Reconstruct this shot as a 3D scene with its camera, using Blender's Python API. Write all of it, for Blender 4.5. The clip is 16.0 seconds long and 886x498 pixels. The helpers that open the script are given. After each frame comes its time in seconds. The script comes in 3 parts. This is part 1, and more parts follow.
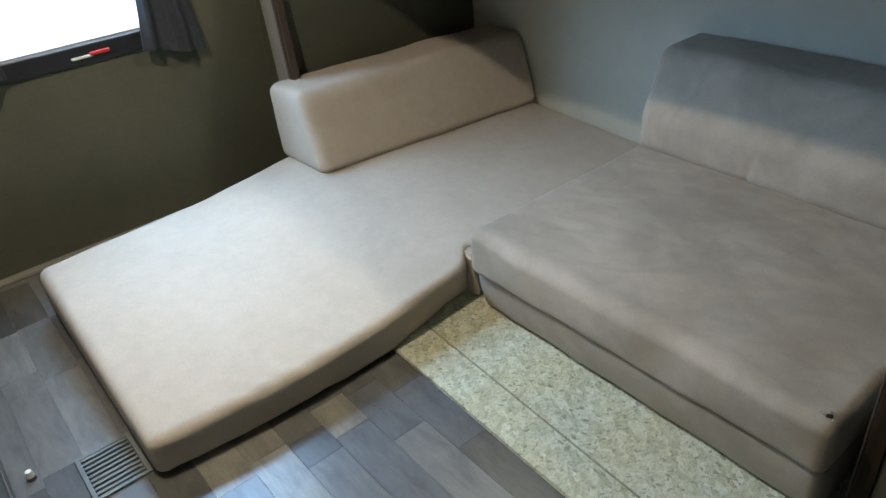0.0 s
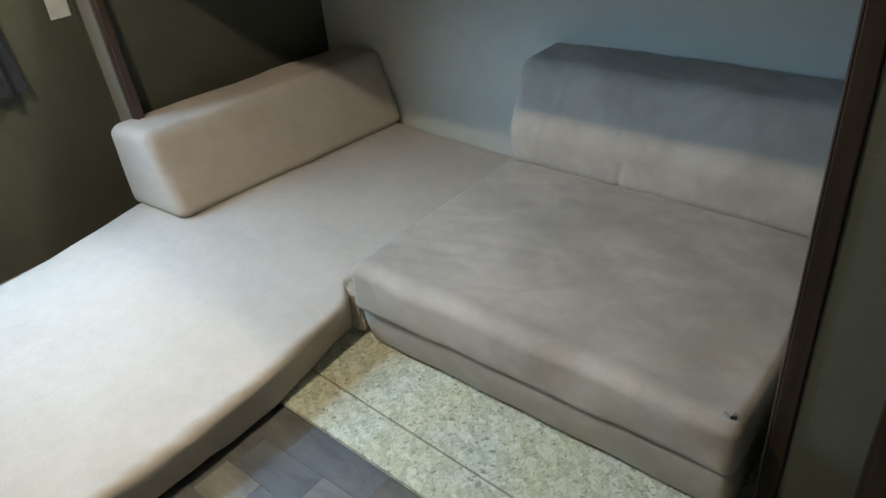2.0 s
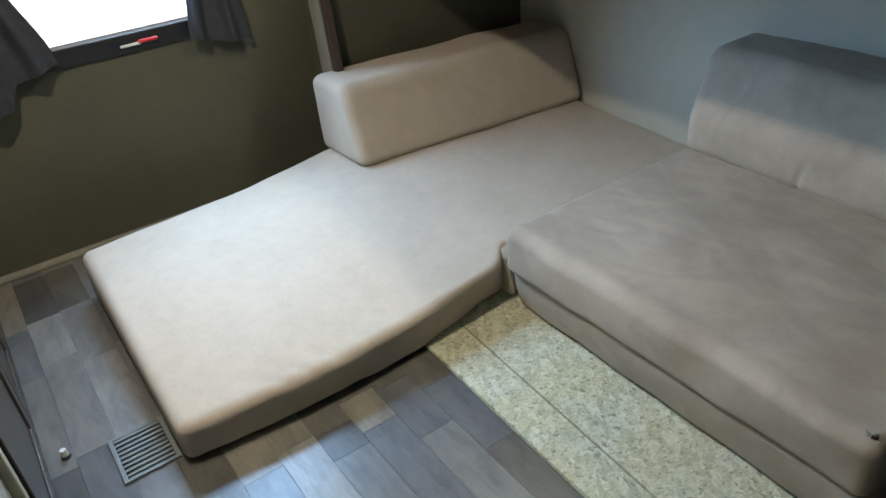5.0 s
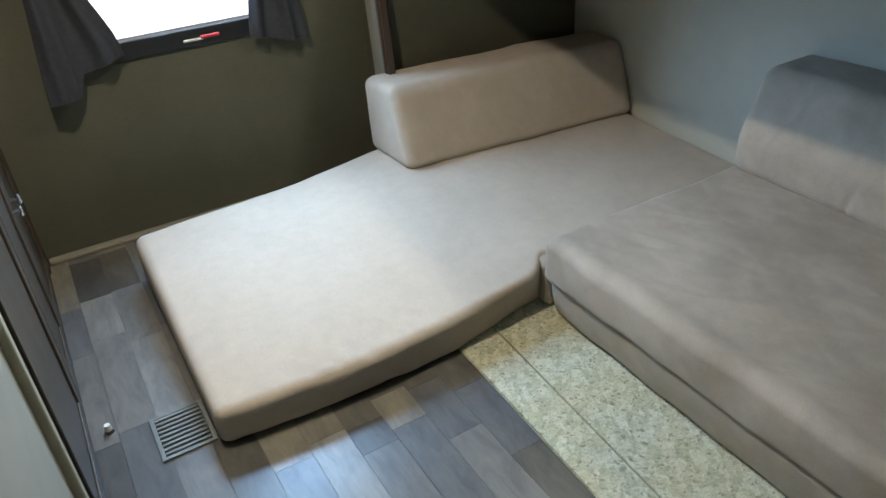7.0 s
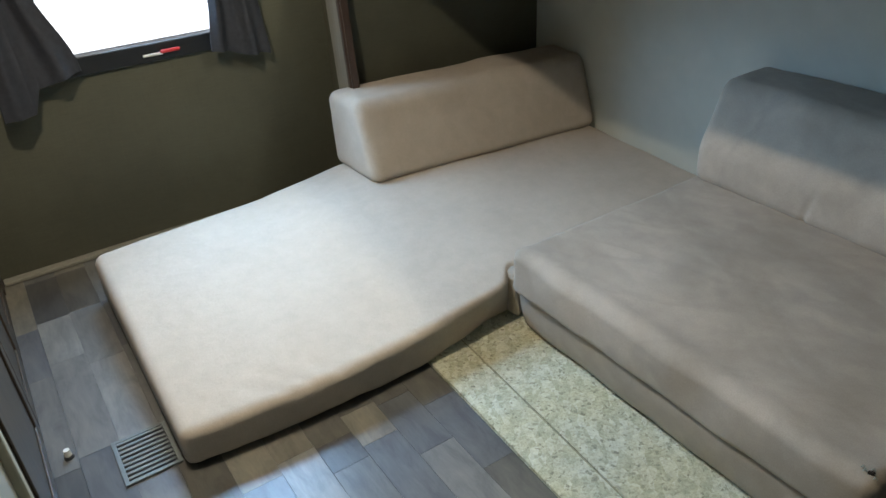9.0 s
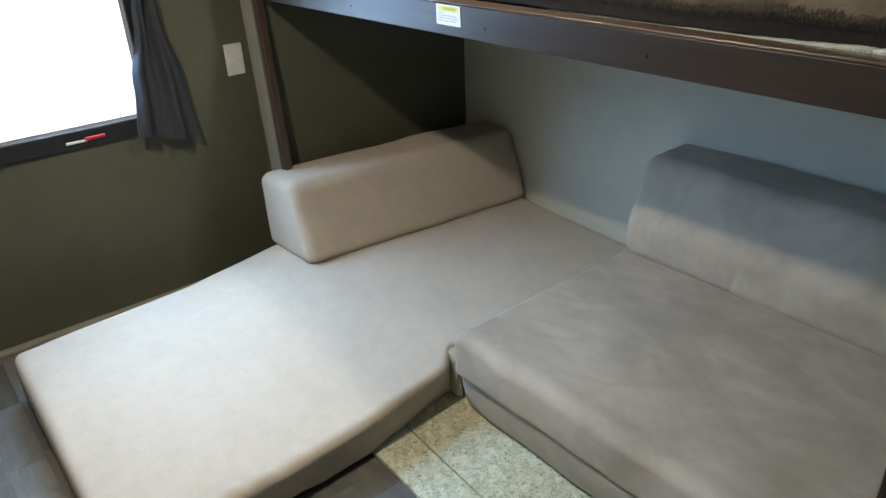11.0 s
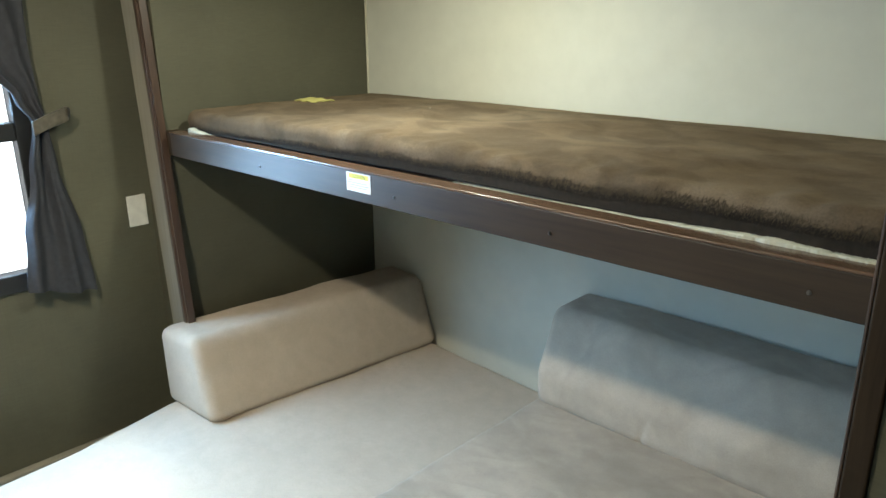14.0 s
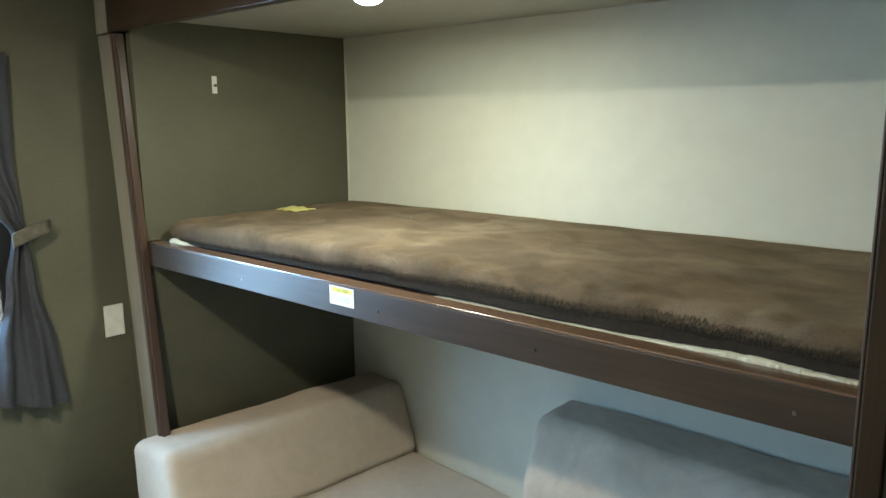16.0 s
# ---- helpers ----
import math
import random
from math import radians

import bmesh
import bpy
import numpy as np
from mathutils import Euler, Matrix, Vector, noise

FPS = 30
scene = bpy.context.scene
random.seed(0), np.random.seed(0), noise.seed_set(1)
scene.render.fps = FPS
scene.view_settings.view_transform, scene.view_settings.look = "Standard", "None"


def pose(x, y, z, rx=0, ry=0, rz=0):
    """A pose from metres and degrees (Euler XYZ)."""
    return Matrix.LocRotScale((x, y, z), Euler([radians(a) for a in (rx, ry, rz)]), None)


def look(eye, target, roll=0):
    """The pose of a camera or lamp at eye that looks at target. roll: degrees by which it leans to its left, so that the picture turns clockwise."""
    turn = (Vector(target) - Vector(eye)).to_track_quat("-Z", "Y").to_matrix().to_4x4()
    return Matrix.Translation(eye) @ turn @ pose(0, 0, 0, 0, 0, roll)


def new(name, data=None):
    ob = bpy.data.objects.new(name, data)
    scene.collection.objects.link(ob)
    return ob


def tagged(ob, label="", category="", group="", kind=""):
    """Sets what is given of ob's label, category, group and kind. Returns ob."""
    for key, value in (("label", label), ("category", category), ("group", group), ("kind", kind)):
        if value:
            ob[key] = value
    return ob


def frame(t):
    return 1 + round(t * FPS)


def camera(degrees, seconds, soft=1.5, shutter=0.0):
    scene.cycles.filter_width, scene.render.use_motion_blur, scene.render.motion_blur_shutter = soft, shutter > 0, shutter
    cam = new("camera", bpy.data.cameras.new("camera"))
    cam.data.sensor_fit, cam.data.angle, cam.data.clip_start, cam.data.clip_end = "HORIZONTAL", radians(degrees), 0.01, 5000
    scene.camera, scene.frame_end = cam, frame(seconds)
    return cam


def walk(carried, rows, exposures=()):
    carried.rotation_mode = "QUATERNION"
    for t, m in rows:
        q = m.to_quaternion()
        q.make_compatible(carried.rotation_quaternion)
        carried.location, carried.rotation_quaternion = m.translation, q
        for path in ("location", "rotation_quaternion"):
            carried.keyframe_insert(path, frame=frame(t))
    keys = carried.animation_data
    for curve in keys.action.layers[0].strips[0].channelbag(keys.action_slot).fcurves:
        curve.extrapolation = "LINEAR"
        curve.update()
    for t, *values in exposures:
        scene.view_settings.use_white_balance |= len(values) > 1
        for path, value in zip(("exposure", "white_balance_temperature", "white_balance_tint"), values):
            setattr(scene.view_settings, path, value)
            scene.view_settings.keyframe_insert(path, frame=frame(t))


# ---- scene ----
cam = camera(62.8, 16.0)
PATH = [
    (0, (2.229, -1.107, 1.263), (0.878, -0.099, 0.188), -5.4),
    (0.5, (2.209, -1.058, 1.252), (0.901, -0.001, 0.17), -6.3),
    (1, (2.172, -1.051, 1.247), (0.953, 0.101, 0.156), -5.9),
    (1.5, (2.153, -1.042, 1.244), (0.989, 0.184, 0.174), -5.6),
    (2, (2.146, -1.044, 1.244), (1.02, 0.221, 0.179), -5.5),
    (2.5, (2.147, -1.046, 1.246), (1.024, 0.223, 0.183), -5.8),
    (3, (2.149, -1.053, 1.254), (1.0, 0.195, 0.194), -6.4),
    (3.5, (2.161, -1.056, 1.246), (0.976, 0.153, 0.181), -6.2),
    (4, (2.178, -1.06, 1.251), (0.938, 0.075, 0.167), -5.6),
    (4.5, (2.203, -1.069, 1.252), (0.873, -0.041, 0.169), -5.5),
    (5, (2.222, -1.082, 1.254), (0.806, -0.169, 0.177), -5.4),
    (7.5, (2.246, -1.089, 1.274), (0.762, -0.272, 0.212), -4.1),
    (8, (2.245, -1.093, 1.262), (0.765, -0.257, 0.208), -4.1),
    (10.5, (2.213, -1.079, 1.308), (0.814, -0.019, 0.35), -2.2),
    (11, (2.201, -1.074, 1.331), (0.804, 0.031, 0.423), -2.5),
    (11.5, (2.191, -1.072, 1.343), (0.802, 0.069, 0.466), -2.7),
    (12, (2.186, -1.063, 1.362), (0.792, 0.118, 0.546), -2.6),
    (12.5, (2.182, -1.06, 1.368), (0.801, 0.177, 0.617), -1.4),
    (13, (2.176, -1.057, 1.384), (0.809, 0.22, 0.675), -0.7),
    (13.5, (2.174, -1.057, 1.403), (0.822, 0.263, 0.748), -0.8),
    (14, (2.166, -1.052, 1.414), (0.852, 0.33, 0.811), -0.4),
    (14.5, (2.162, -1.056, 1.431), (0.871, 0.371, 0.886), -0.4),
    (15, (2.157, -1.058, 1.449), (0.859, 0.39, 0.981), -0.6),
    (15.5, (2.158, -1.061, 1.457), (0.849, 0.396, 1.051), -0.7),
    (16, (2.154, -1.06, 1.46), (0.847, 0.412, 1.105), -0.5),
]
EXPOSURE = (
    (0, -0.37, 6300, 14.5), (1.5, -0.40, 6300, 14.5), (2.5, -0.24, 6300, 14.5), (3.5, -0.23, 6300, 14.5), (4.5, -0.24, 6300, 14.5),
    (5, -0.36, 6300, 14.5), (7.5, -0.37, 6300, 14.5), (10.5, -0.39, 6300, 14.5), (11.5, -0.20, 6300, 14.5), (12.5, 0.06, 6350, 12.5),
    (14, 0.19, 6350, 9), (16, 0.24, 6250, 8),
)
walk(cam, [(t, look(eye, target, roll)) for t, eye, target, roll in PATH], EXPOSURE)

# ---- world, sun, large lights ----
world = bpy.data.worlds.new("world")
scene.world = world
world.use_nodes = True
wnt = world.node_tree
sky = wnt.nodes.new("ShaderNodeTexSky")
sky.sky_type = "NISHITA"
sky.sun_disc = False
sky.sun_elevation = radians(40)
sky.sun_rotation = radians(70)
wnt.links.new(sky.outputs[0], wnt.nodes["Background"].inputs[0])
wnt.nodes["Background"].inputs[1].default_value = 0.12


def area_lamp(name, m, size, size_y, watts, colour, shape="RECTANGLE", spread=180):
    lamp = bpy.data.lights.new(name, "AREA")
    lamp.spread = math.radians(spread)
    lamp.shape, lamp.size, lamp.size_y = shape, size, size_y
    lamp.energy, lamp.color = watts, colour
    ob = new(name, lamp)
    ob.matrix_world = m
    return ob


# daylight through the rear window, the room's ceiling lamp, the puck lamp over the bunk
for zc, watts in ((0.86, 10.0), (1.27, 16.5)):
    area_lamp("window_daylight", look((-0.246, -0.55, zc), (0.754, -0.55, zc - 0.48)), 0.34, 0.24, watts, (0.372, 0.665, 1.0), spread=125)
area_lamp("ceiling_lamp_light", look((0.88, -0.99, 1.935), (0.88, -0.99, 0.0)), 0.08, 0.08, 23.5, (1.0, 0.905, 0.69), "DISK")
area_lamp("puck_lamp_light", look((0.80, 0.20, 1.728), (0.80, 0.20, 0.0)), 0.08, 0.08, 8.9, (0.965, 1.0, 0.80), "DISK")


# ---- materials ----
def material(name):
    mat = bpy.data.materials.new(name)
    mat.use_nodes = True
    nt = mat.node_tree
    bsdf = nt.nodes["Principled BSDF"]
    return mat, nt, bsdf


def coords(nt, scale=(1, 1, 1), which="Object", rot=(0, 0, 0)):
    """Texture coordinates, turned first and stretched after."""
    tc = nt.nodes.new("ShaderNodeTexCoord")
    turn = nt.nodes.new("ShaderNodeMapping")
    turn.inputs["Rotation"].default_value = rot
    nt.links.new(tc.outputs[which], turn.inputs["Vector"])
    mp = nt.nodes.new("ShaderNodeMapping")
    mp.inputs["Scale"].default_value = scale
    nt.links.new(turn.outputs["Vector"], mp.inputs["Vector"])
    return mp.outputs["Vector"]


def noise_fac(nt, vec, scale, detail=4.0, rough=0.55, distortion=0.0):
    n = nt.nodes.new("ShaderNodeTexNoise")
    n.inputs["Scale"].default_value = scale
    n.inputs["Detail"].default_value = detail
    n.inputs["Roughness"].default_value = rough
    n.inputs["Distortion"].default_value = distortion
    nt.links.new(vec, n.inputs["Vector"])
    return n.outputs["Fac"]


def ramp(nt, fac, stops):
    r = nt.nodes.new("ShaderNodeValToRGB")
    while len(r.color_ramp.elements) < len(stops):
        r.color_ramp.elements.new(0.5)
    for e, (p, c) in zip(r.color_ramp.elements, stops):
        e.position, e.color = p, (*c, 1)
    nt.links.new(fac, r.inputs["Fac"])
    return r.outputs["Color"]


def mix(nt, a, b, fac, mode="MIX"):
    m = nt.nodes.new("ShaderNodeMix")
    m.data_type, m.blend_type = "RGBA", mode
    ins = {"A": m.inputs[6], "B": m.inputs[7], "F": m.inputs[0]}
    for key, v in (("A", a), ("B", b), ("F", fac)):
        if isinstance(v, (int, float)):
            ins[key].default_value = v
        elif isinstance(v, tuple):
            ins[key].default_value = (*v, 1)
        else:
            nt.links.new(v, ins[key])
    return m.outputs[2]


def bump(nt, bsdf, height, strength, distance=0.01, normal=None):
    b = nt.nodes.new("ShaderNodeBump")
    b.inputs["Strength"].default_value = strength
    b.inputs["Distance"].default_value = distance
    nt.links.new(height, b.inputs["Height"])
    if normal is not None:
        nt.links.new(normal, b.inputs["Normal"])
    nt.links.new(b.outputs["Normal"], bsdf.inputs["Normal"])
    return b.outputs["Normal"]


def mat_plain(name, colour, rough=0.5, metal=0.0, spots=0.08, scale=30.0):
    mat, nt, bsdf = material(name)
    v = coords(nt)
    f = noise_fac(nt, v, scale)
    dark = tuple(c * (1 - spots) for c in colour)
    lite = tuple(min(1, c * (1 + spots)) for c in colour)
    nt.links.new(ramp(nt, f, [(0.3, dark), (0.7, lite)]), bsdf.inputs["Base Color"])
    bsdf.inputs["Roughness"].default_value = rough
    bsdf.inputs["Metallic"].default_value = metal
    return mat


def mat_suede(name, light, dark, brushed=0.0):
    """Brushed microsuede: nap brushed in patches, fine fuzz."""
    mat, nt, bsdf = material(name)
    v = coords(nt)
    big = noise_fac(nt, coords(nt, (1.0, 1.5, 1.0), rot=(0, 0, 0.5)), 3.2, 3.0, 0.5, 0.25)
    fine = noise_fac(nt, v, 380.0, 2.0)
    mid = noise_fac(nt, v, 26.0, 4.0, 0.6)
    patch = noise_fac(nt, coords(nt, (1.4, 1.0, 1.0), rot=(0, 0, -0.4)), 5.5, 2.0, 0.45, 0.3)
    c = ramp(nt, big, [(0.36, dark), (0.60, light)])
    c = mix(nt, c, dark, ramp(nt, patch, [(0.48, (0, 0, 0)), (0.57, (0.34, 0.34, 0.34)), (0.74, (0.1, 0.1, 0.1))]))
    # strokes of the nap: crisp on one side, fading out on the other
    for turn, size, lift in ((0.35, 2.6, 1.13), (-0.5, 3.7, 0.88)):
        stroke = noise_fac(nt, coords(nt, (1.0, 2.3, 1.0), rot=(0, 0, turn)), size, 3.0, 0.5, 0.35)
        fade = ramp(nt, stroke, [(0.455, (0, 0, 0)), (0.52, (brushed, brushed, brushed)), (0.64, (0, 0, 0))])
        c = mix(nt, c, tuple(min(1.0, k * lift) for k in (light if lift > 1 else dark)), fade)
    c = mix(nt, c, ramp(nt, mid, [(0.3, (0.44, 0.44, 0.44)), (0.7, (0.56, 0.56, 0.56))]), 0.35, "OVERLAY")
    c = mix(nt, c, ramp(nt, fine, [(0.3, (0.42, 0.42, 0.42)), (0.7, (0.58, 0.58, 0.58))]), 0.4, "OVERLAY")
    nt.links.new(c, bsdf.inputs["Base Color"])
    bsdf.inputs["Roughness"].default_value = 0.92
    bsdf.inputs["Specular IOR Level"].default_value = 0.15
    bsdf.inputs["Sheen Weight"].default_value = 0.08
    bsdf.inputs["Sheen Roughness"].default_value = 0.45
    n1 = bump(nt, bsdf, fine, 0.25, 0.001)
    bump(nt, bsdf, mid, 0.25, 0.006, n1)
    return mat


def mat_wallpaper(name, colour, axis_scale=(4, 4, 120)):
    """Dark vinyl wall covering with a fine horizontal grasscloth weave."""
    mat, nt, bsdf = material(name)
    thread = noise_fac(nt, coords(nt, axis_scale), 6.0, 5.0, 0.65)
    up = noise_fac(nt, coords(nt, (160, 160, 5)), 4.0, 2.0)
    cloud = noise_fac(nt, coords(nt), 2.5, 3.0)
    c = ramp(nt, thread, [(0.3, tuple(k * 0.88 for k in colour)), (0.72, tuple(k * 1.10 for k in colour))])
    c = mix(nt, c, ramp(nt, up, [(0.3, (0.45, 0.45, 0.45)), (0.7, (0.55, 0.55, 0.55))]), 0.5, "OVERLAY")
    c = mix(nt, c, ramp(nt, cloud, [(0.35, (0.42, 0.42, 0.42)), (0.65, (0.58, 0.58, 0.58))]), 0.7, "OVERLAY")
    nt.links.new(c, bsdf.inputs["Base Color"])
    bsdf.inputs["Roughness"].default_value = 0.62
    bsdf.inputs["Specular IOR Level"].default_value = 0.35
    bump(nt, bsdf, thread, 0.10, 0.002)
    return mat


def mat_wood(name, dark, light, rough=0.35, axis=0, coat=0.0, gloss=0.5):
    """Wood-grain laminate with the grain along one axis."""
    mat, nt, bsdf = material(name)
    s = [26.0, 26.0, 26.0]
    s[axis] = 1.3
    grain = noise_fac(nt, coords(nt, tuple(s)), 2.6, 6.0, 0.65, 0.4)
    cloud = noise_fac(nt, coords(nt), 5.0, 2.0)
    c = ramp(nt, grain, [(0.25, dark), (0.75, light)])
    c = mix(nt, c, ramp(nt, cloud, [(0.3, (0.45, 0.45, 0.45)), (0.7, (0.55, 0.55, 0.55))]), 0.6, "OVERLAY")
    nt.links.new(c, bsdf.inputs["Base Color"])
    bsdf.inputs["Roughness"].default_value = rough
    bsdf.inputs["Specular IOR Level"].default_value = gloss
    bsdf.inputs["Coat Weight"].default_value = coat
    bsdf.inputs["Coat Roughness"].default_value = 0.25
    bump(nt, bsdf, grain, 0.08, 0.002)
    return mat


def mat_osb():
    """Pale strand board: faint cream chips and short dark slivers."""
    mat, nt, bsdf = material("strand_board")
    v = coords(nt)

    def cells(scale, stretch, turn):
        c = nt.nodes.new("ShaderNodeTexVoronoi")
        c.inputs["Scale"].default_value = scale
        nt.links.new(coords(nt, stretch, rot=(0, 0, turn)), c.inputs["Vector"])
        sep = nt.nodes.new("ShaderNodeSeparateColor")
        nt.links.new(c.outputs["Color"], sep.inputs[0])
        return sep.outputs

    chips = cells(38.0, (1.0, 1.9, 1), 0.6)
    c = ramp(nt, chips[0], [(0.0, (0.40, 0.385, 0.275)), (0.5, (0.475, 0.46, 0.345)), (1.0, (0.555, 0.545, 0.44))])
    small = cells(95.0, (1.0, 1.5, 1), 1.9)
    c = mix(nt, c, ramp(nt, small[2], [(0.0, (0.40, 0.40, 0.39)), (0.5, (0.50, 0.50, 0.49)), (1.0, (0.60, 0.60, 0.59))]), 0.6, "OVERLAY")
    for turn, scale, wide in ((0.2, 105.0, 1.5), (1.3, 140.0, 1.8), (2.3, 90.0, 2.0)):
        sl = cells(scale, (1.0, wide, 1), turn)
        fac = ramp(nt, sl[1], [(0.0, (0.75, 0.75, 0.75)), (0.025, (0.5, 0.5, 0.5)), (0.045, (0, 0, 0))])
        c = mix(nt, c, (0.20, 0.185, 0.13), fac)
    fine = noise_fac(nt, v, 190.0, 3.0, 0.7)
    c = mix(nt, c, ramp(nt, fine, [(0.36, (0.36, 0.36, 0.34)), (0.50, (0.51, 0.51, 0.5)), (0.75, (0.6, 0.6, 0.6))]), 0.7, "OVERLAY")
    cloud = noise_fac(nt, v, 6.0, 3.0)
    c = mix(nt, c, ramp(nt, cloud, [(0.35, (0.55, 0.52, 0.42)), (0.65, (0.50, 0.53, 0.54))]), 0.5, "OVERLAY")
    nt.links.new(c, bsdf.inputs["Base Color"])
    bsdf.inputs["Roughness"].default_value = 0.65
    bump(nt, bsdf, fine, 0.35, 0.003)
    return mat


def mat_plank():
    """Grey-brown vinyl planks, each with its own tone and blotchy weathered grain."""
    mat, nt, bsdf = material("vinyl_plank")
    info = nt.nodes.new("ShaderNodeObjectInfo")
    shift = nt.nodes.new("ShaderNodeVectorMath")
    shift.operation = "SCALE"
    tc = nt.nodes.new("ShaderNodeTexCoord")
    nt.links.new(info.outputs["Location"], shift.inputs[0])
    shift.inputs["Scale"].default_value = 7.3
    add = nt.nodes.new("ShaderNodeVectorMath")
    nt.links.new(tc.outputs["Object"], add.inputs[0])
    nt.links.new(shift.outputs[0], add.inputs[1])

    def laid(sc):
        mp = nt.nodes.new("ShaderNodeMapping")
        mp.inputs["Scale"].default_value = sc
        nt.links.new(add.outputs[0], mp.inputs["Vector"])
        return mp.outputs["Vector"]

    grain = noise_fac(nt, laid((2.5, 30.0, 1.0)), 3.0, 6.0, 0.7, 0.8)
    blotch = noise_fac(nt, laid((1.0, 2.6, 1.0)), 8.0, 4.0, 0.65, 0.6)
    tone = info.outputs["Color"]
    c = mix(nt, tone, ramp(nt, grain, [(0.25, (0.40, 0.40, 0.40)), (0.75, (0.60, 0.60, 0.60))]), 0.7, "OVERLAY")
    c = mix(nt, c, ramp(nt, blotch, [(0.3, (0.33, 0.33, 0.34)), (0.5, (0.5, 0.5, 0.5)), (0.7, (0.64, 0.63, 0.6))]), 0.85, "OVERLAY")
    nt.links.new(c, bsdf.inputs["Base Color"])
    bsdf.inputs["Roughness"].default_value = 0.34
    bump(nt, bsdf, grain, 0.08, 0.002)
    return mat


def mat_plush():
    """Brown plush blanket cloth, brushed in patches with crisp borders."""
    mat, nt, bsdf = material("brown_plush")
    v = coords(nt)
    big = noise_fac(nt, coords(nt, (1.0, 1.2, 1.0), rot=(0, 0, -0.3)), 3.4, 4.0, 0.5, 0.35)
    nap = noise_fac(nt, coords(nt, (1.0, 1.5, 1.0), rot=(0, 0, 0.35)), 6.0, 2.0, 0.45, 0.7)
    fine = noise_fac(nt, v, 240.0, 3.0)
    mid = noise_fac(nt, v, 42.0, 4.0)
    c = ramp(nt, big, [(0.34, (0.080, 0.059, 0.040)), (0.52, (0.106, 0.080, 0.055)), (0.66, (0.142, 0.111, 0.080))])
    c = mix(nt, c, ramp(nt, nap, [(0.38, (0.38, 0.38, 0.38)), (0.47, (0.47, 0.47, 0.47)), (0.50, (0.56, 0.56, 0.55)), (0.62, (0.64, 0.63, 0.61))]), 0.7, "OVERLAY")
    c = mix(nt, c, ramp(nt, mid, [(0.3, (0.44, 0.44, 0.44)), (0.7, (0.56, 0.56, 0.56))]), 0.5, "OVERLAY")
    c = mix(nt, c, ramp(nt, fine, [(0.3, (0.36, 0.36, 0.36)), (0.7, (0.64, 0.64, 0.64))]), 0.5, "OVERLAY")
    nt.links.new(c, bsdf.inputs["Base Color"])
    bsdf.inputs["Roughness"].default_value = 0.97
    bsdf.inputs["Specular IOR Level"].default_value = 0.05
    bsdf.inputs["Sheen Weight"].default_value = 0.10
    bsdf.inputs["Sheen Tint"].default_value = (0.75, 0.58, 0.36, 1)
    n1 = bump(nt, bsdf, fine, 0.5, 0.002)
    bump(nt, bsdf, mid, 0.3, 0.006, n1)
    return mat


def mat_glow(name, colour, strength):
    mat, nt, bsdf = material(name)
    bsdf.inputs["Base Color"].default_value = (*colour, 1)
    bsdf.inputs["Emission Color"].default_value = (*colour, 1)
    bsdf.inputs["Emission Strength"].default_value = strength
    return mat


SUEDE = mat_suede("beige_suede", (0.49, 0.42, 0.337), (0.455, 0.386, 0.308))
SUEDE_B = mat_suede("taupe_suede", (0.455, 0.388, 0.313), (0.352, 0.297, 0.236), 0.26)
DARKPAPER = mat_wallpaper("olive_brown_wallpaper", (0.098, 0.094, 0.064))
CREAM = mat_plain("cream_wall_panel", (0.57, 0.57, 0.49), 0.55, 0, 0.03, 14)
WOOD_X = mat_wood("walnut_laminate_long", (0.024, 0.0148, 0.0086), (0.050, 0.032, 0.019), 0.42, 0, 0.0, 0.38)
WOOD_Z = mat_wood("walnut_laminate_upright", (0.022, 0.0145, 0.0088), (0.050, 0.033, 0.020), 0.55, 2, 0.0, 0.08)
EDGE = mat_wood("red_brown_edge_band", (0.070, 0.038, 0.022), (0.125, 0.072, 0.044), 0.24, 0, 0.4)
EDGE_Z = mat_wood("red_brown_edge_band_upright", (0.045, 0.028, 0.020), (0.085, 0.052, 0.037), 0.3, 2, 0.2)
OSB = mat_osb()
PLANK = mat_plank()
PLUSH = mat_plush()
TICKING = mat_plain("cream_fleece", (0.50, 0.51, 0.43), 0.95, 0, 0.12, 120)
CURTAIN = mat_plain("slate_curtain_cloth", (0.034, 0.036, 0.044), 0.85, 0, 0.18, 60)
TIE = mat_plain("tieback_satin", (0.100, 0.088, 0.068), 0.42, 0, 0.3, 45)
BLACK = mat_plain("black_window_frame", (0.012, 0.013, 0.015), 0.5)
WHITE = mat_plain("white_plastic", (0.74, 0.73, 0.66), 0.4)
RED = mat_plain("red_plastic", (0.60, 0.03, 0.03), 0.4)
YELLOW = mat_plain("yellow_print", (0.68, 0.66, 0.08), 0.5)
TAGPAPER = mat_plain("pale_yellow_paper", (0.55, 0.51, 0.17), 0.7)
PAPER = mat_plain("white_label", (0.76, 0.77, 0.75), 0.5, 0, 0.03)
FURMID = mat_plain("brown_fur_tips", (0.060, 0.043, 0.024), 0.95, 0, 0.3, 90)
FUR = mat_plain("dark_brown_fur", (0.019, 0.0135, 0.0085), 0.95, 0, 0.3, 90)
INK = mat_plain("grey_print", (0.30, 0.30, 0.30), 0.6)
DARKINK = mat_plain("dark_print", (0.06, 0.07, 0.02), 0.6)
STEEL = mat_plain("dark_steel", (0.18, 0.17, 0.16), 0.35, 1.0)
CHROME = mat_plain("polished_chrome", (0.75, 0.76, 0.78), 0.12, 1.0, 0.02)
VENTGREY = mat_plain("vent_enamel", (0.15, 0.165, 0.158), 0.4)
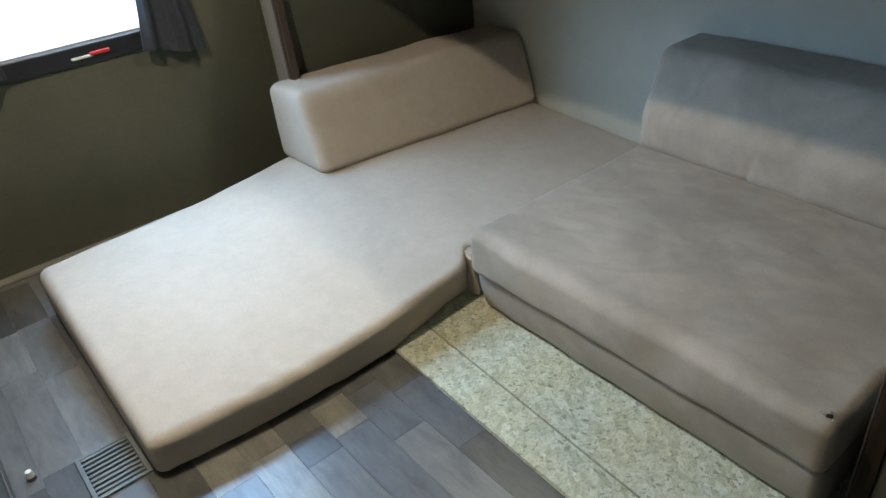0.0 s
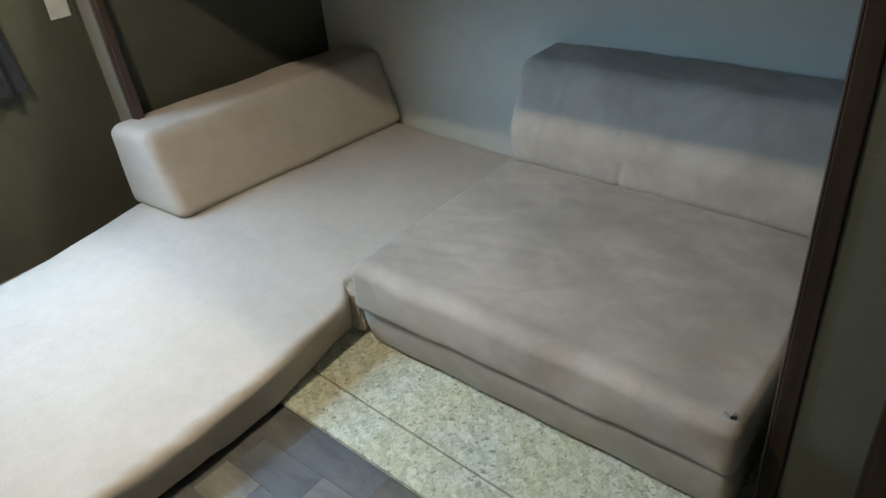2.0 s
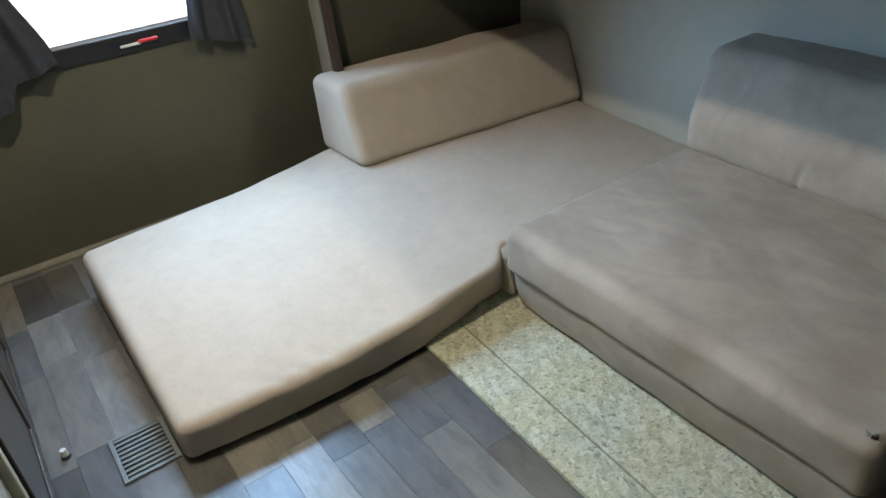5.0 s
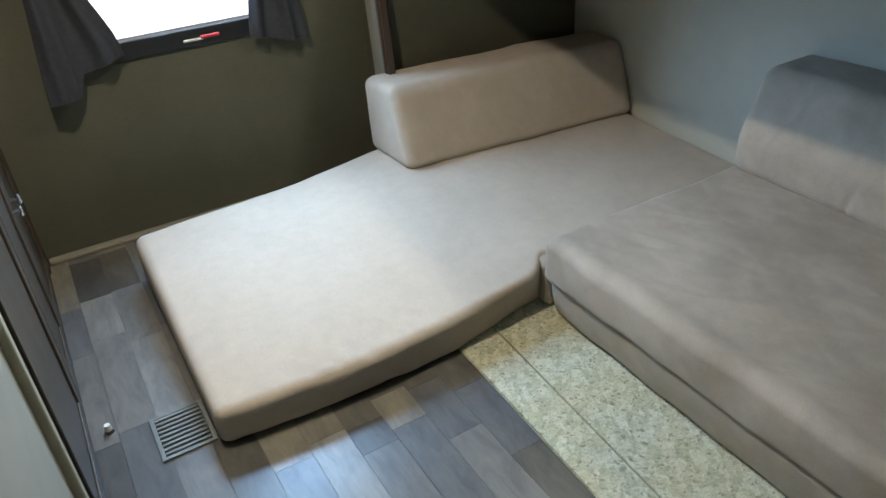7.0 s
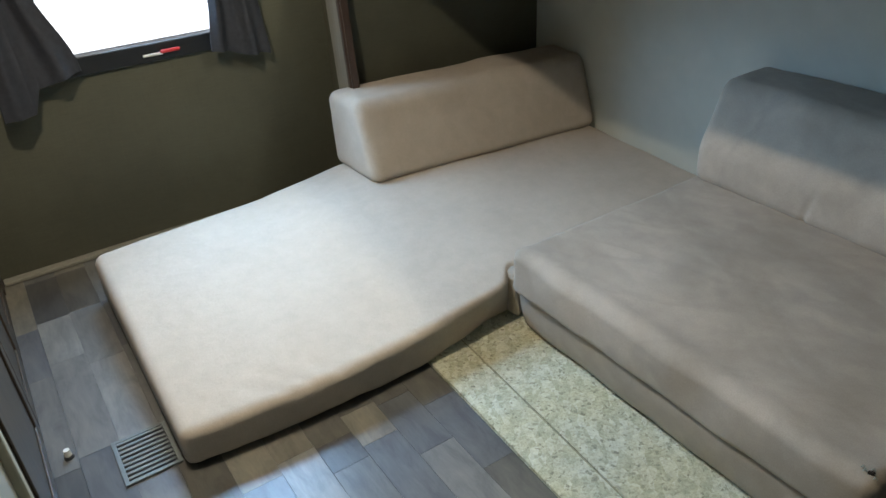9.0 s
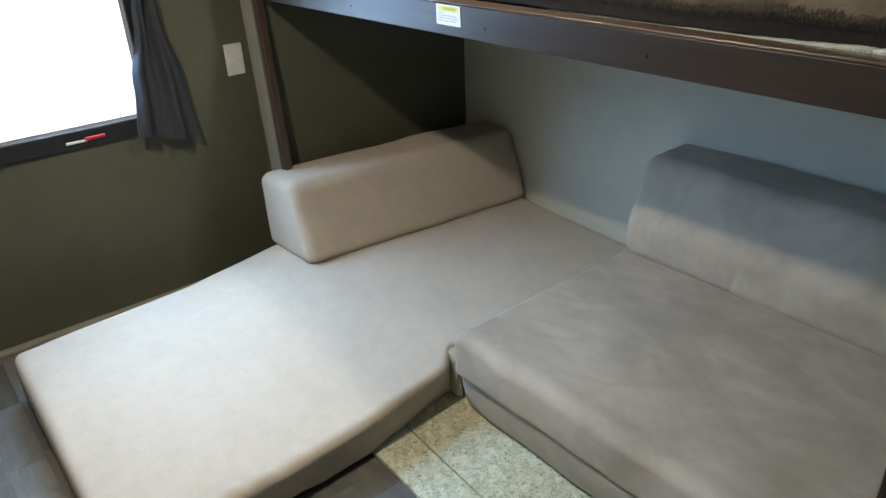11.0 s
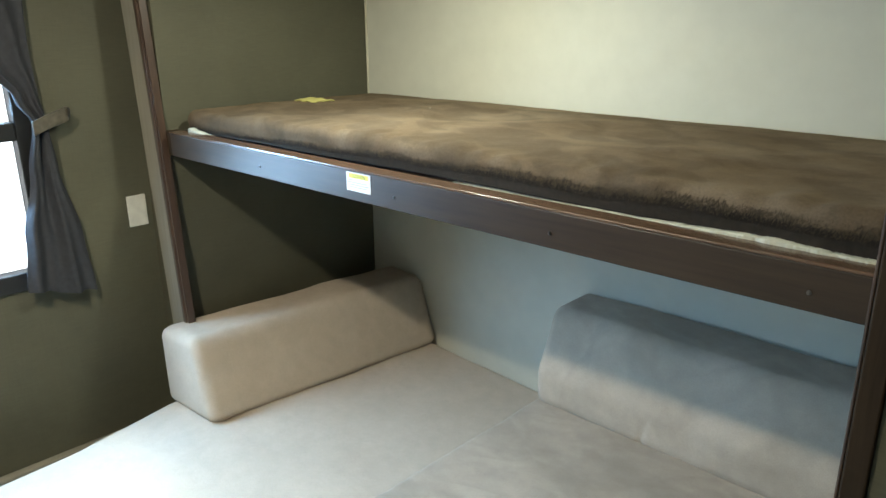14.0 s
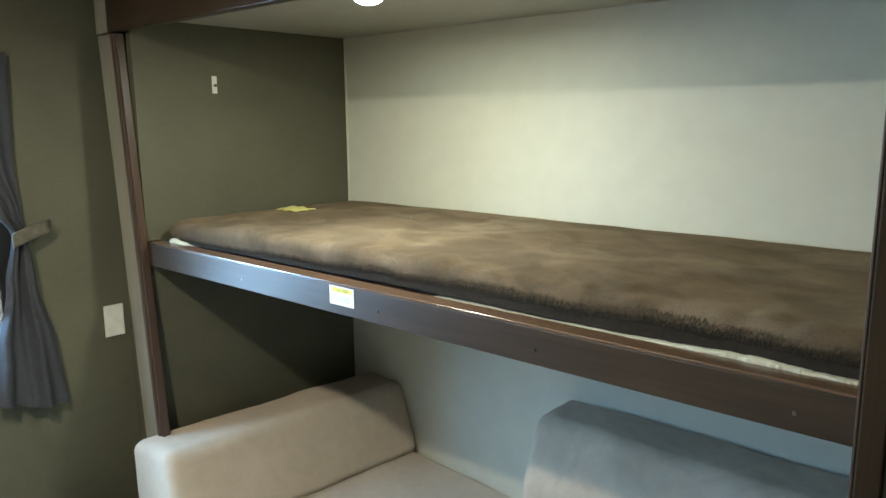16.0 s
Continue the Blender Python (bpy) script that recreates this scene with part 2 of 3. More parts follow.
VENTDARK = mat_plain("vent_shadow", (0.02, 0.02, 0.022), 0.7)
CEILING = mat_plain("ceiling_panel", (0.43, 0.425, 0.375), 0.6, 0, 0.04, 8)
BASEBOARD = mat_plain("beige_base_trim", (0.24, 0.22, 0.175), 0.5)
BEIGE = mat_plain("beige_wall_panel", (0.40, 0.385, 0.32), 0.6, 0, 0.05, 10)
CREAMTRIM = mat_plain("cream_corner_trim", (0.50, 0.46, 0.33), 0.5)
CREAMTRIM2 = mat_plain("pale_corner_bead", (0.62, 0.60, 0.48), 0.5)
# base colour raised to stand in for the strip's reflection of the window
TAUPE_SHEEN = mat_wood("taupe_laminate_sheen", (0.24, 0.225, 0.185), (0.33, 0.312, 0.26), 0.30, 2, 0.25)
FLOORREST = mat_plain("vinyl_floor", (0.16, 0.155, 0.145), 0.4, 0, 0.3, 12)
SEAM = mat_plain("tan_joint_filler", (0.26, 0.235, 0.15), 0.8, 0, 0.25, 60)
WARDROBE = mat_wood("brown_wardrobe_laminate", (0.055, 0.042, 0.031), (0.105, 0.082, 0.062), 0.45, 2, 0.0, 0.2)
SUBFLOOR = mat_plain("subfloor", (0.04, 0.04, 0.04), 0.9)
DAY = mat_glow("bright_daylight", (0.93, 0.97, 1.0), 3.0)
BULB = mat_glow("lit_diffuser", (1.0, 0.95, 0.80), 75.0)
GLASS, gnt, gb = material("window_glass")
gb.inputs["Transmission Weight"].default_value = 1.0
gb.inputs["Roughness"].default_value = 0.0
gb.inputs["IOR"].default_value = 1.45


# ---- mesh helpers ----
def mesh_of(name, bm, mat, smooth=False):
    me = bpy.data.meshes.new(name)
    bmesh.ops.recalc_face_normals(bm, faces=bm.faces)
    bm.to_mesh(me)
    bm.free()
    me.materials.append(mat)
    if smooth:
        for p in me.polygons:
            p.use_smooth = True
    return me


def part(name, bm, mat, parent=None, label="", smooth=False):
    ob = new(name, mesh_of(name, bm, mat, smooth))
    if parent is not None:
        ob.parent = parent
    if label:
        ob["label"] = label
    return ob


def thing(name, label, category, at=(0, 0, 0), turn=0.0, group="", kind=""):
    ob = new(name)
    ob.empty_display_size = 0.05
    ob.matrix_world = pose(*at, 0, 0, turn)
    return tagged(ob, label, category, group, kind)


def box(x0, x1, y0, y1, z0, z1, bevel=0.0, seg=2):
    bm = bmesh.new()
    bmesh.ops.create_cube(bm, size=1.0)
    for v in bm.verts:
        v.co = Vector((x0 + (v.co.x + 0.5) * (x1 - x0), y0 + (v.co.y + 0.5) * (y1 - y0), z0 + (v.co.z + 0.5) * (z1 - z0)))
    if bevel > 0:
        bmesh.ops.bevel(bm, geom=list(bm.edges), offset=bevel, segments=seg, affect="EDGES", profile=0.5)
    return bm


def join(*bms):
    out = bmesh.new()
    for b in bms:
        me = bpy.data.meshes.new("tmp")
        b.to_mesh(me)
        b.free()
        out.from_mesh(me)
        bpy.data.meshes.remove(me)
    return out


def steps(lo, hi, r, n, k=4):
    """Stations from lo to hi, closer together in the rounded ends of radius r."""
    ends = [r * i / k for i in range(k)]
    flat = [lo + r + (hi - lo - 2 * r) * i / n for i in range(n + 1)]
    return [lo + e for e in ends] + flat + [hi - e for e in reversed(ends)]


def soft_box(x0, x1, y0, y1, z0, z1, r, nx=24, ny=24, nz=3, shape=None):
    """A cushion: a box with rounded edges of radius r; shape(x, y, z) then returns the moved point."""
    lo, hi = Vector((x0, y0, z0)), Vector((x1, y1, z1))
    st = [steps(x0, x1, r, nx), steps(y0, y1, r, ny), steps(z0, z1, r, nz)]
    bm = bmesh.new()
    made = {}

    def vert(p):
        core = Vector([min(max(p[i], lo[i] + r), hi[i] - r) for i in range(3)])
        d = Vector(p) - core
        q = core + d.normalized() * r if d.length > 1e-9 else core
        key = (round(q.x, 5), round(q.y, 5), round(q.z, 5))
        if key not in made:
            made[key] = bm.verts.new(shape(*q) if shape else q)
        return made[key]

    for ax in range(3):
        a, b = [i for i in range(3) if i != ax]
        for end in (lo[ax], hi[ax]):
            for i in range(len(st[a]) - 1):
                for j in range(len(st[b]) - 1):
                    quad = []
                    for u, w in ((i, j), (i + 1, j), (i + 1, j + 1), (i, j + 1)):
                        p = [0, 0, 0]
                        p[ax], p[a], p[b] = end, st[a][u], st[b][w]
                        quad.append(vert(p))
                    ring = []
                    for v in quad:
                        if v not in ring:
                            ring.append(v)
                    if len(ring) >= 3:
                        try:
                            bm.faces.new(ring)
                        except ValueError:
                            pass
    return bm


def tube(points, r, seg=10):
    """A round bar along a chain of points."""
    bm = bmesh.new()
    rings = []
    pts = [Vector(p) for p in points]
    for i, p in enumerate(pts):
        d = (pts[min(i + 1, len(pts) - 1)] - pts[max(i - 1, 0)]).normalized()
        side = d.cross(Vector((0.31, 0.2, 0.93))).normalized()
        up = d.cross(side)
        rings.append([bm.verts.new(p + (side * math.cos(a) + up * math.sin(a)) * r) for a in [2 * math.pi * k / seg for k in range(seg)]])
    for a, b in zip(rings, rings[1:]):
        for k in range(seg):
            bm.faces.new((a[k], a[(k + 1) % seg], b[(k + 1) % seg], b[k]))
    bm.faces.new(rings[0]), bm.faces.new(rings[-1])
    return bm


def disc(centre, r, h, seg=24, axis="Z", r2=None):
    bm = bmesh.new()
    bmesh.ops.create_cone(bm, cap_ends=True, segments=seg, radius1=r, radius2=r if r2 is None else r2, depth=h)
    turn = {"Z": Matrix.Identity(4), "Y": Matrix.Rotation(radians(90), 4, "X"), "X": Matrix.Rotation(radians(90), 4, "Y")}[axis]
    bmesh.ops.transform(bm, matrix=Matrix.Translation(centre) @ turn, verts=bm.verts)
    return bm


def dome(centre, r, drop, seg=36, rings=6):
    """A shallow bowl hanging below its centre."""
    bm = bmesh.new()
    bmesh.ops.create_uvsphere(bm, u_segments=seg, v_segments=2 * rings, radius=1.0)
    for v in bm.verts:
        v.co = Vector((centre[0] + v.co.x * r, centre[1] + v.co.y * r, centre[2] + (v.co.z * drop if v.co.z < 0 else v.co.z * 0.002)))
    return bm


def wobble(x, y, z, s, amp, seed=0.0):
    return amp * noise.noise(Vector((x * s + seed, y * s - seed, z * s + 2 * seed)))


def structure(name, bm, mat, label, category, smooth=False):
    return tagged(part(name, bm, mat, None, "", smooth), label, category, "", "structure")


# ---- the room ----
XL, YB = -0.05, 0.86          # slide-out: end wall and back wall
XR = 1.972                    # slide-out: other end wall
XW = -0.263                   # rear wall with the window
ZC = 1.765                    # slide-out ceiling
ROOM_Z = 1.98
WY0, WY1, WZ0, WZ1 = -0.93, -0.305, 0.611, 1.526   # window opening

# rear wall, with the window cut through it
T = 0.05
structure("wall_rear", join(
    box(XW - T, XW, -2.2, WY0, 0, ROOM_Z), box(XW - T, XW, WY1, 0.08, 0, ROOM_Z),
    box(XW - T, XW, WY0, WY1, 0, WZ0), box(XW - T, XW, WY0, WY1, WZ1, ROOM_Z)), DARKPAPER,
    "dark olive-brown grasscloth-patterned wall with a window", "wall")
structure("wall_side_stub", box(XW + 0.002, -0.08, 0.03, 0.08, 0, ROOM_Z), DARKPAPER, "narrow dark olive-brown wall beside the slide-out opening", "wall")
structure("wall_slide_end_rear", box(XL - 0.03, XL, 0.012, YB + 0.03, 0.0, ZC + 0.04), DARKPAPER, "dark olive-brown end wall of the bunk alcove", "wall")
structure("wall_slide_end_front", box(XR, XR + 0.03, 0.012, YB + 0.03, 0.0, ZC + 0.04), DARKPAPER, "dark olive-brown end wall of the bunk alcove", "wall")
structure("wall_slide_back", box(XL, XR, YB, YB + 0.03, 0.0, ZC + 0.04), CREAM, "plain cream panel back wall of the bunk alcove", "wall")
structure("ceiling_slide", box(XL, XR, 0.012, YB, ZC, ZC + 0.03), CEILING, "off-white alcove ceiling panel over the bunk", "ceiling")
structure("wall_side_front", box(1.998, 3.6, -0.014, 0.05, 0, ROOM_Z), DARKPAPER, "dark olive-brown wallpapered wall beside the alcove", "wall")
structure("wall_over_slide", box(-0.137, 2.002, 0.02, 0.05, ZC + 0.05, ROOM_Z), DARKPAPER, "dark wall strip over the alcove opening", "wall")
structure("wall_opposite", box(1.132, 3.6, -1.31, -1.26, 0, ROOM_Z), BEIGE, "plain beige wall across the passage", "wall")
structure("corner_trim", box(1.100, 1.1315, -1.30, -1.244, 0.0, ROOM_Z, 0.004), CREAMTRIM, "cream corner trim where the wall meets the wardrobe", "trim")
structure("wall_hall", box(3.6, 3.65, -1.31, 0.05, 0, ROOM_Z), DARKPAPER, "plain dark wall closing the hall", "wall")
structure("ceiling", box(XW - T, 3.65, -2.25, 0.08, ROOM_Z, ROOM_Z + 0.03), CEILING, "off-white ceiling panel of the trailer room", "ceiling")

# fascia boards round the slide-out opening
fascia = thing("slide_fascia", "dark walnut laminate trim framing the bunk alcove opening", "trim", (0, 0, 0), kind="structure")


def out_of_plumb(bm, lean=-0.075, level=0.80):
    """Leans an upright board sideways about a level."""
    for v in bm.verts:
        v.co.x += lean * (v.co.z - level)
    return bm


part("side_strip", out_of_plumb(box(-0.138, -0.0465, -0.018, 0.010, 0.0, 1.722, 0.006)), TAUPE_SHEEN, fascia, "grey-taupe laminate strip with window sheen put into its colour")
part("upright", out_of_plumb(box(-0.046, -0.024, -0.022, 0.010, 0.0, 1.722, 0.005)), EDGE_Z, fascia, "narrow red-brown upright")
part("upright", box(XR - 0.008, 1.997, -0.02, 0.010, 0.0, 1.722, 0.003), WOOD_Z, fascia)
part("edge_band", out_of_plumb(box(-0.0237, -0.014, -0.017, 0.008, 0.0, 1.720, 0.002)), EDGE_Z, fascia, "thin red-brown edge band")
part("edge_band", box(XR - 0.0135, XR - 0.0085, -0.017, 0.008, 0.0, 1.720, 0.002), EDGE_Z, fascia, "thin red-brown edge band")
part("header", box(-0.125, 2.002, -0.022, 0.010, 1.725, 1.90, 0.003), WOOD_X, fascia)
part("corner_piece", box(-0.205, -0.1255, -0.021, 0.008, 1.724, 1.95, 0.003), TAUPE_SHEEN, fascia)

# floor: subfloor, slide-out floor of strand board
structure("floor", box(XW - T, 3.65, -2.25, 0.0, -0.04, -0.006), SUBFLOOR, "grey-brown wood-look vinyl plank floor", "floor")


def skew_slab(x0, x1, ya0, ya1, yb0, yb1, z0, z1):
    """A slab between x0 and x1 whose front runs from ya0 to ya1 and whose back runs from yb0 to yb1."""
    bm = bmesh.new()
    lo = [bm.verts.new((x, y, z0)) for x, y in ((x0, ya0), (x1, ya1), (x1, yb1), (x0, yb0))]
    hi = [bm.verts.new((x, y, z1)) for x, y in ((x0, ya0), (x1, ya1), (x1, yb1), (x0, yb0))]
    bm.faces.new(lo), bm.faces.new(hi)
    for i in range(4):
        j = (i + 1) % 4
        bm.faces.new((lo[i], lo[j], hi[j], hi[i]))
    return bm


slide_floor = thing("slide_floor", "pale strand-board slide-out floor with a front strip", "floor", kind="structure")


def rough_cut(bm, count=260, deep=0.004):
    """Frays the front edge of a slab into a rough saw cut."""
    front = [e for e in bm.edges if all(v.co.y < -0.20 and v.co.z > 0 for v in e.verts) and abs(e.verts[0].co.x - e.verts[1].co.x) > 0.5]
    front.sort(key=lambda e: min(v.co.y for v in e.verts))
    bmesh.ops.subdivide_edges(bm, edges=front[:1], cuts=count)
    for v in bm.verts:
        if v.co.z > 0 and v.co.y < -0.24:
            v.co.y += wobble(v.co.x, 0, 0, 70.0, deep, 2.0) + wobble(v.co.x, 0, 0, 23.0, deep * 0.6, 5.0)
    return bm


part("front_strip", rough_cut(skew_slab(-0.04, 2.0, -0.303, -0.370, -0.162, -0.276, -0.003, 0.011)), OSB, slide_floor)
part("deck", skew_slab(-0.04, 1.95, -0.155, -0.266, 0.855, 0.855, -0.003, 0.009), OSB, slide_floor)
part("seam_filler", skew_slab(-0.04, 1.95, -0.1615, -0.2735, -0.1555, -0.2665, -0.003, 0.0045), SEAM, slide_floor, "tan filled joint between the boards")

# ---- futons ----
def pad_a_shape(x, y, z):
    rise = 0.030 * min(max((y + 0.42) / 0.42, 0), 1)
    pinch = math.exp(-((y + 0.02) / 0.05) ** 2)
    if x > 0.7:
        u = min(max((y + 0.40) / 0.36, 0), 1)
        back = min(max((y - 0.02) / 0.05, 0), 1)
        high = min(z / 0.148, 1)
        taper = (0.060 - 0.048 * high) * u * u * (3 - 2 * u) + 0.066 * high * math.exp(-((y + 0.005) / 0.042) ** 2)
        w = min((x - 0.7) / 0.24, 1)
        x += (0.010 - taper * (1 - back) - 0.022 * math.exp(-((y + 0.96) / 0.16) ** 2)) * w
    if x < 0.5:
        side = 0.010 + 0.072 * min(max((y + 0.93) / 0.83, 0), 1)
        z += 0.014 * min(max(z / 0.148, 0), 1) * (0.5 - x) / 0.44
        x -= side * (0.5 - x) / 0.44
    near = min(max((y + 0.13) / 0.11, 0), 1)
    z -= 0.036 * min(z / 0.148, 1) * min(max((x - 0.35) / 0.55, 0), 1) * (1 - 0.35 * near * near * (3 - 2 * near))
    k = z / 0.148
    z = z * (1 - 0.03 * pinch) + rise * min(k * 1.6, 1)
    dome = 0.012 * (1 - ((x - 0.49) / 0.46) ** 2) * (1 - min(abs((y + 0.52) / 0.5), 1) ** 2)
    z += k * max(dome, 0) + k * wobble(x, y, 0, 5.0, 0.004, 3.1)
    if x > 0.85 and y < -0.1:
        x += wobble(0, y, z, 14, 0.006, 1.2)
    if x > 0.72 and y < -0.2:
        pull = math.exp(-((x - 0.90) / 0.07) ** 2) * min(k * 1.3, 1)
        for yc, slope, deep in ((-0.70, 0.9, 0.006), (-0.76, 1.1, 0.005), (-0.62, 0.7, 0.004), (-0.40, 0.8, 0.003)):
            z -= deep * pull * math.exp(-((y - yc - slope * (x - 0.90)) / 0.012) ** 2)
    return Vector((x, y, z + 0.004))


futon = thing("flip_futon", "unfolded beige suede flip-over futon lying on the floor", "futon", group="futons under the bunk")
part("pad", soft_box(0.060, 0.94, -0.978, 0.852, 0.0, 0.148, 0.032, 44, 90, 4, pad_a_shape), SUEDE, futon, "", True)


def gusset_shape(x, y, z):
    """Pleats: folds running up the cloth and two tucks across its top."""
    fold = 0.0045 * math.sin(y * 190 + z * 18) + 0.003 * math.sin(y * 410 - z * 30)
    tuck = 0.004 * math.exp(-((z - 0.124) / 0.005) ** 2) + 0.003 * math.exp(-((z - 0.106) / 0.005) ** 2)
    lean = 0.012 * (1 - z / 0.16)
    return Vector((x + (fold - tuck + lean) * (x > 0.86), y + 0.4 * fold, z))


part("hinge_gusset", soft_box(0.800, 0.918, -0.036, 0.10, 0.014, 0.146, 0.014, 8, 44, 16, gusset_shape), SUEDE_B, futon, "puckered fabric hinge between the pads", True)

futon_b = thing("folded_futon", "folded taupe suede futon of two stacked pads", "futon", group="futons under the bunk")


def pad_b_top(x, y, z):
    k = (z - 0.151) / 0.127
    dome = 0.010 * (1 - abs((x - 1.45) / 0.49) ** 2.5) * (1 - abs((y - 0.38) / 0.49) ** 2.5)
    z += k * (dome + wobble(x, y, 0, 6.0, 0.005, 7.7))
    for xc, yc, slope, ln, deep in ((1.10, 0.03, 0.35, 0.10, 0.004), (1.16, 0.10, 0.25, 0.14, 0.004), (1.30, 0.20, 0.15, 0.12, 0.003), (1.22, 0.30, 0.5, 0.10, 0.003), (1.6, 0.05, 0.1, 0.10, 0.002)):
        z -= k * deep * math.exp(-((y - yc - slope * (x - xc)) / 0.014) ** 2 - ((x - xc) / ln) ** 2)
    z += max(k, 0.0) * 0.006 * math.exp(-((y + 0.055) / 0.022) ** 2)
    if y < 0.0:
        y += wobble(x, 0, z, 9.0, 0.008, 5.5)
    if x < 1.02:
        x += wobble(0, y, z, 9.0, 0.006, 8.5)
    return Vector((x, y, z))


def pad_b_low(x, y, z):
    if y < 0.1:
        y += wobble(x, 0, z, 7.0, 0.005, 2.5) + 0.034 * max(0.0, 1 - (z - 0.010) / 0.146) ** 2 - 0.012 * (x - 0.97)
    return Vector((x, y, z))


part("upper_pad", soft_box(0.968, 1.935, -0.092, 0.852, 0.151, 0.279, 0.026, 70, 70, 3, pad_b_top), SUEDE_B, futon_b, "", True)
part("lower_pad", soft_box(0.972, 1.930, -0.068, 0.852, 0.010, 0.156, 0.022, 30, 30, 6, pad_b_low), SUEDE_B, futon_b, "", True)

# bolsters: wedge cushions swept along +x; the back lies on y = 0 and the front leans towards -y
def bolster_mesh(length, depth, top_depth, height, knee, r=0.030, seed=0.0, skew=0.0, crease=0.0):
    def shape(x, y, z):
        u = min(max((z - knee) / (height - knee), 0), 1)
        f = 1 - (1 - top_depth / depth) * u
        back = 1 + y / depth
        x -= skew * back * (1 - x / length)
        q = y * f
        z += 0.010 * back * u
        z += wobble(x, q, z, 5.0, 0.005, seed) * u + wobble(x, q, z, 17.0, 0.002, seed) * u
        q += crease * math.exp(-((x - 0.36 - 0.25 * z) / 0.006) ** 2) * max(0.0, 1 - z / 0.14) * (y < -0.5 * depth)
        q += wobble(x, z, 0, 7.0, 0.005, seed + 4) + wobble(x, z, 0, 19.0, 0.0018, seed + 6)
        return Vector((x, q, max(z, 0)))

    return soft_box(0, length, -depth, 0, 0, height, r, 110, 12, 12, shape)


back_a = thing("bolster_cushion", "beige suede wedge bolster lying along the alcove end wall", "cushion", (0.236, -0.088, 0.178), group="bolsters")
ang = math.degrees(math.atan2(0.943, 0.092))
sub = part("cover", bolster_mesh(0.945, 0.278, 0.175, 0.268, 0.03, 0.036, 1.0, 0.040), SUEDE, back_a, "", True)
# front lower edge starts at the base point
sub.matrix_basis = pose(0, 0, 0, 0, 0, ang) @ pose(0, 0.278, 0)
back_b = thing("bolster_cushion", "taupe suede wedge bolster against the back wall", "cushion", (0.985, YB, 0.272), -1.0, group="bolsters")
part("cover", bolster_mesh(0.955, 0.262, 0.178, 0.302, 0.12, 0.036, 9.0, 0.0, 0.009), SUEDE_B, back_b, "", True)

# ---- bunk ----
bunk = thing("upper_bunk", "dark walnut laminate upper bunk shelf fixed in the alcove", "bunk bed")
board = part("front_board", box(0.0, 1.958, 0.0, 0.018, 1.013, 1.0825, 0.002), WOOD_X, bunk)
part("cap_strip", box(0.0, 1.958, -0.002, 0.045, 1.083, 1.0885, 0.002), EDGE, bunk, "red-brown cap strip on the front board")
part("platform", box(XL + 0.004, 1.952, 0.019, YB - 0.004, 1.060, 1.081), WOOD_X, bunk)
part("end_cleat", box(XL + 0.001, -0.001, 0.006, 0.05, 1.012, 1.086, 0.002), WOOD_Z, bunk)
for sx in (0.494, 1.019, 1.434, 1.88):
    screw = join(disc((sx, -0.001, 1.042), 0.0034, 0.002, 14, "Y"), disc((sx, -0.0025, 1.042), 0.0022, 0.0015, 8, "Y", 0.0014))
    part("screw", screw, STEEL, board)


def mattress_shape(x, y, z):
    k = (z - 1.084) / 0.066
    edge = wobble(x, 0, 0, 3.0, 0.012, 4.4) + wobble(x, 0, 0, 11.0, 0.004, 9.4)
    if y < 0.3:
        y += edge * (0.3 - y) / 0.25
    if x < 0.2:
        x += 0.02 * (0.2 - x) / 0.2
    lump = math.exp(-((y - 0.10) / 0.07) ** 2)
    y += k * lump * wobble(x, 0, 0, 26.0, 0.006, 3.3)
    z += k * lump * wobble(x, y * 0.5, 0, 24.0, 0.006, 7.1)
    calm = 1 - 0.7 * min(max((y - 0.5) / 0.3, 0), 1)
    z += k * calm * (wobble(x, y, 0, 4.0, 0.010, 2.2) + wobble(x, y, 0, 12.0, 0.004, 6.2) + 0.006)
    return Vector((x, y, z))


mattress = thing("bunk_mattress", "thin mattress in brown plush cover on the upper bunk", "mattress", group="")
part("cover", soft_box(XL + 0.012, 1.968, 0.062, 0.848, 1.083, 1.146, 0.030, 200, 40, 3, mattress_shape), PLUSH, mattress, "", True)


def front_edge(x):
    return 0.062 + wobble(x, 0, 0, 3.0, 0.012, 4.4) + wobble(x, 0, 0, 11.0, 0.004, 9.4)


def fleece_shape(x, y, z):
    lift = max(0.0, 1 - abs(x - 1.80) / 0.12)
    y += front_edge(x) - 0.062 - 0.007 - 0.003 * lift + wobble(x, 0, 0, 45.0, 0.003, 1.4) + wobble(x, 0, 0, 380.0, 0.0022, 5.4) - 0.004 * min(max((x - 1.0) * 3, 0), 1)
    up = max(z - 1.0825, 0.0)
    grow = min(max((x - 1.12) / 0.62, 0.02), 1) ** 1.2 if x > 0.5 else 0.5 + 1.0 * max(0.0, 1 - (x - 0.045) / 0.10)
    return Vector((x, y, 1.0825 + up * grow + (z > 1.088) * grow * (wobble(x, 0, 0, 34.0, 0.002, 3.4) + wobble(x, y * 2, 0, 420.0, 0.0022, 8.1) + 0.004 * lift)))


part("fleece_underside", soft_box(1.13, 1.95, 0.054, 0.3, 1.0825, 1.0915, 0.004, 420, 4, 1, fleece_shape), TICKING, mattress, "cream fleece lining showing along the lower edge", True)
part("fleece_corner", soft_box(0.045, 0.160, 0.044, 0.3, 1.0825, 1.0935, 0.004, 20, 4, 1, fleece_shape), TICKING, mattress, "cream fleece lining showing at the corner", True)


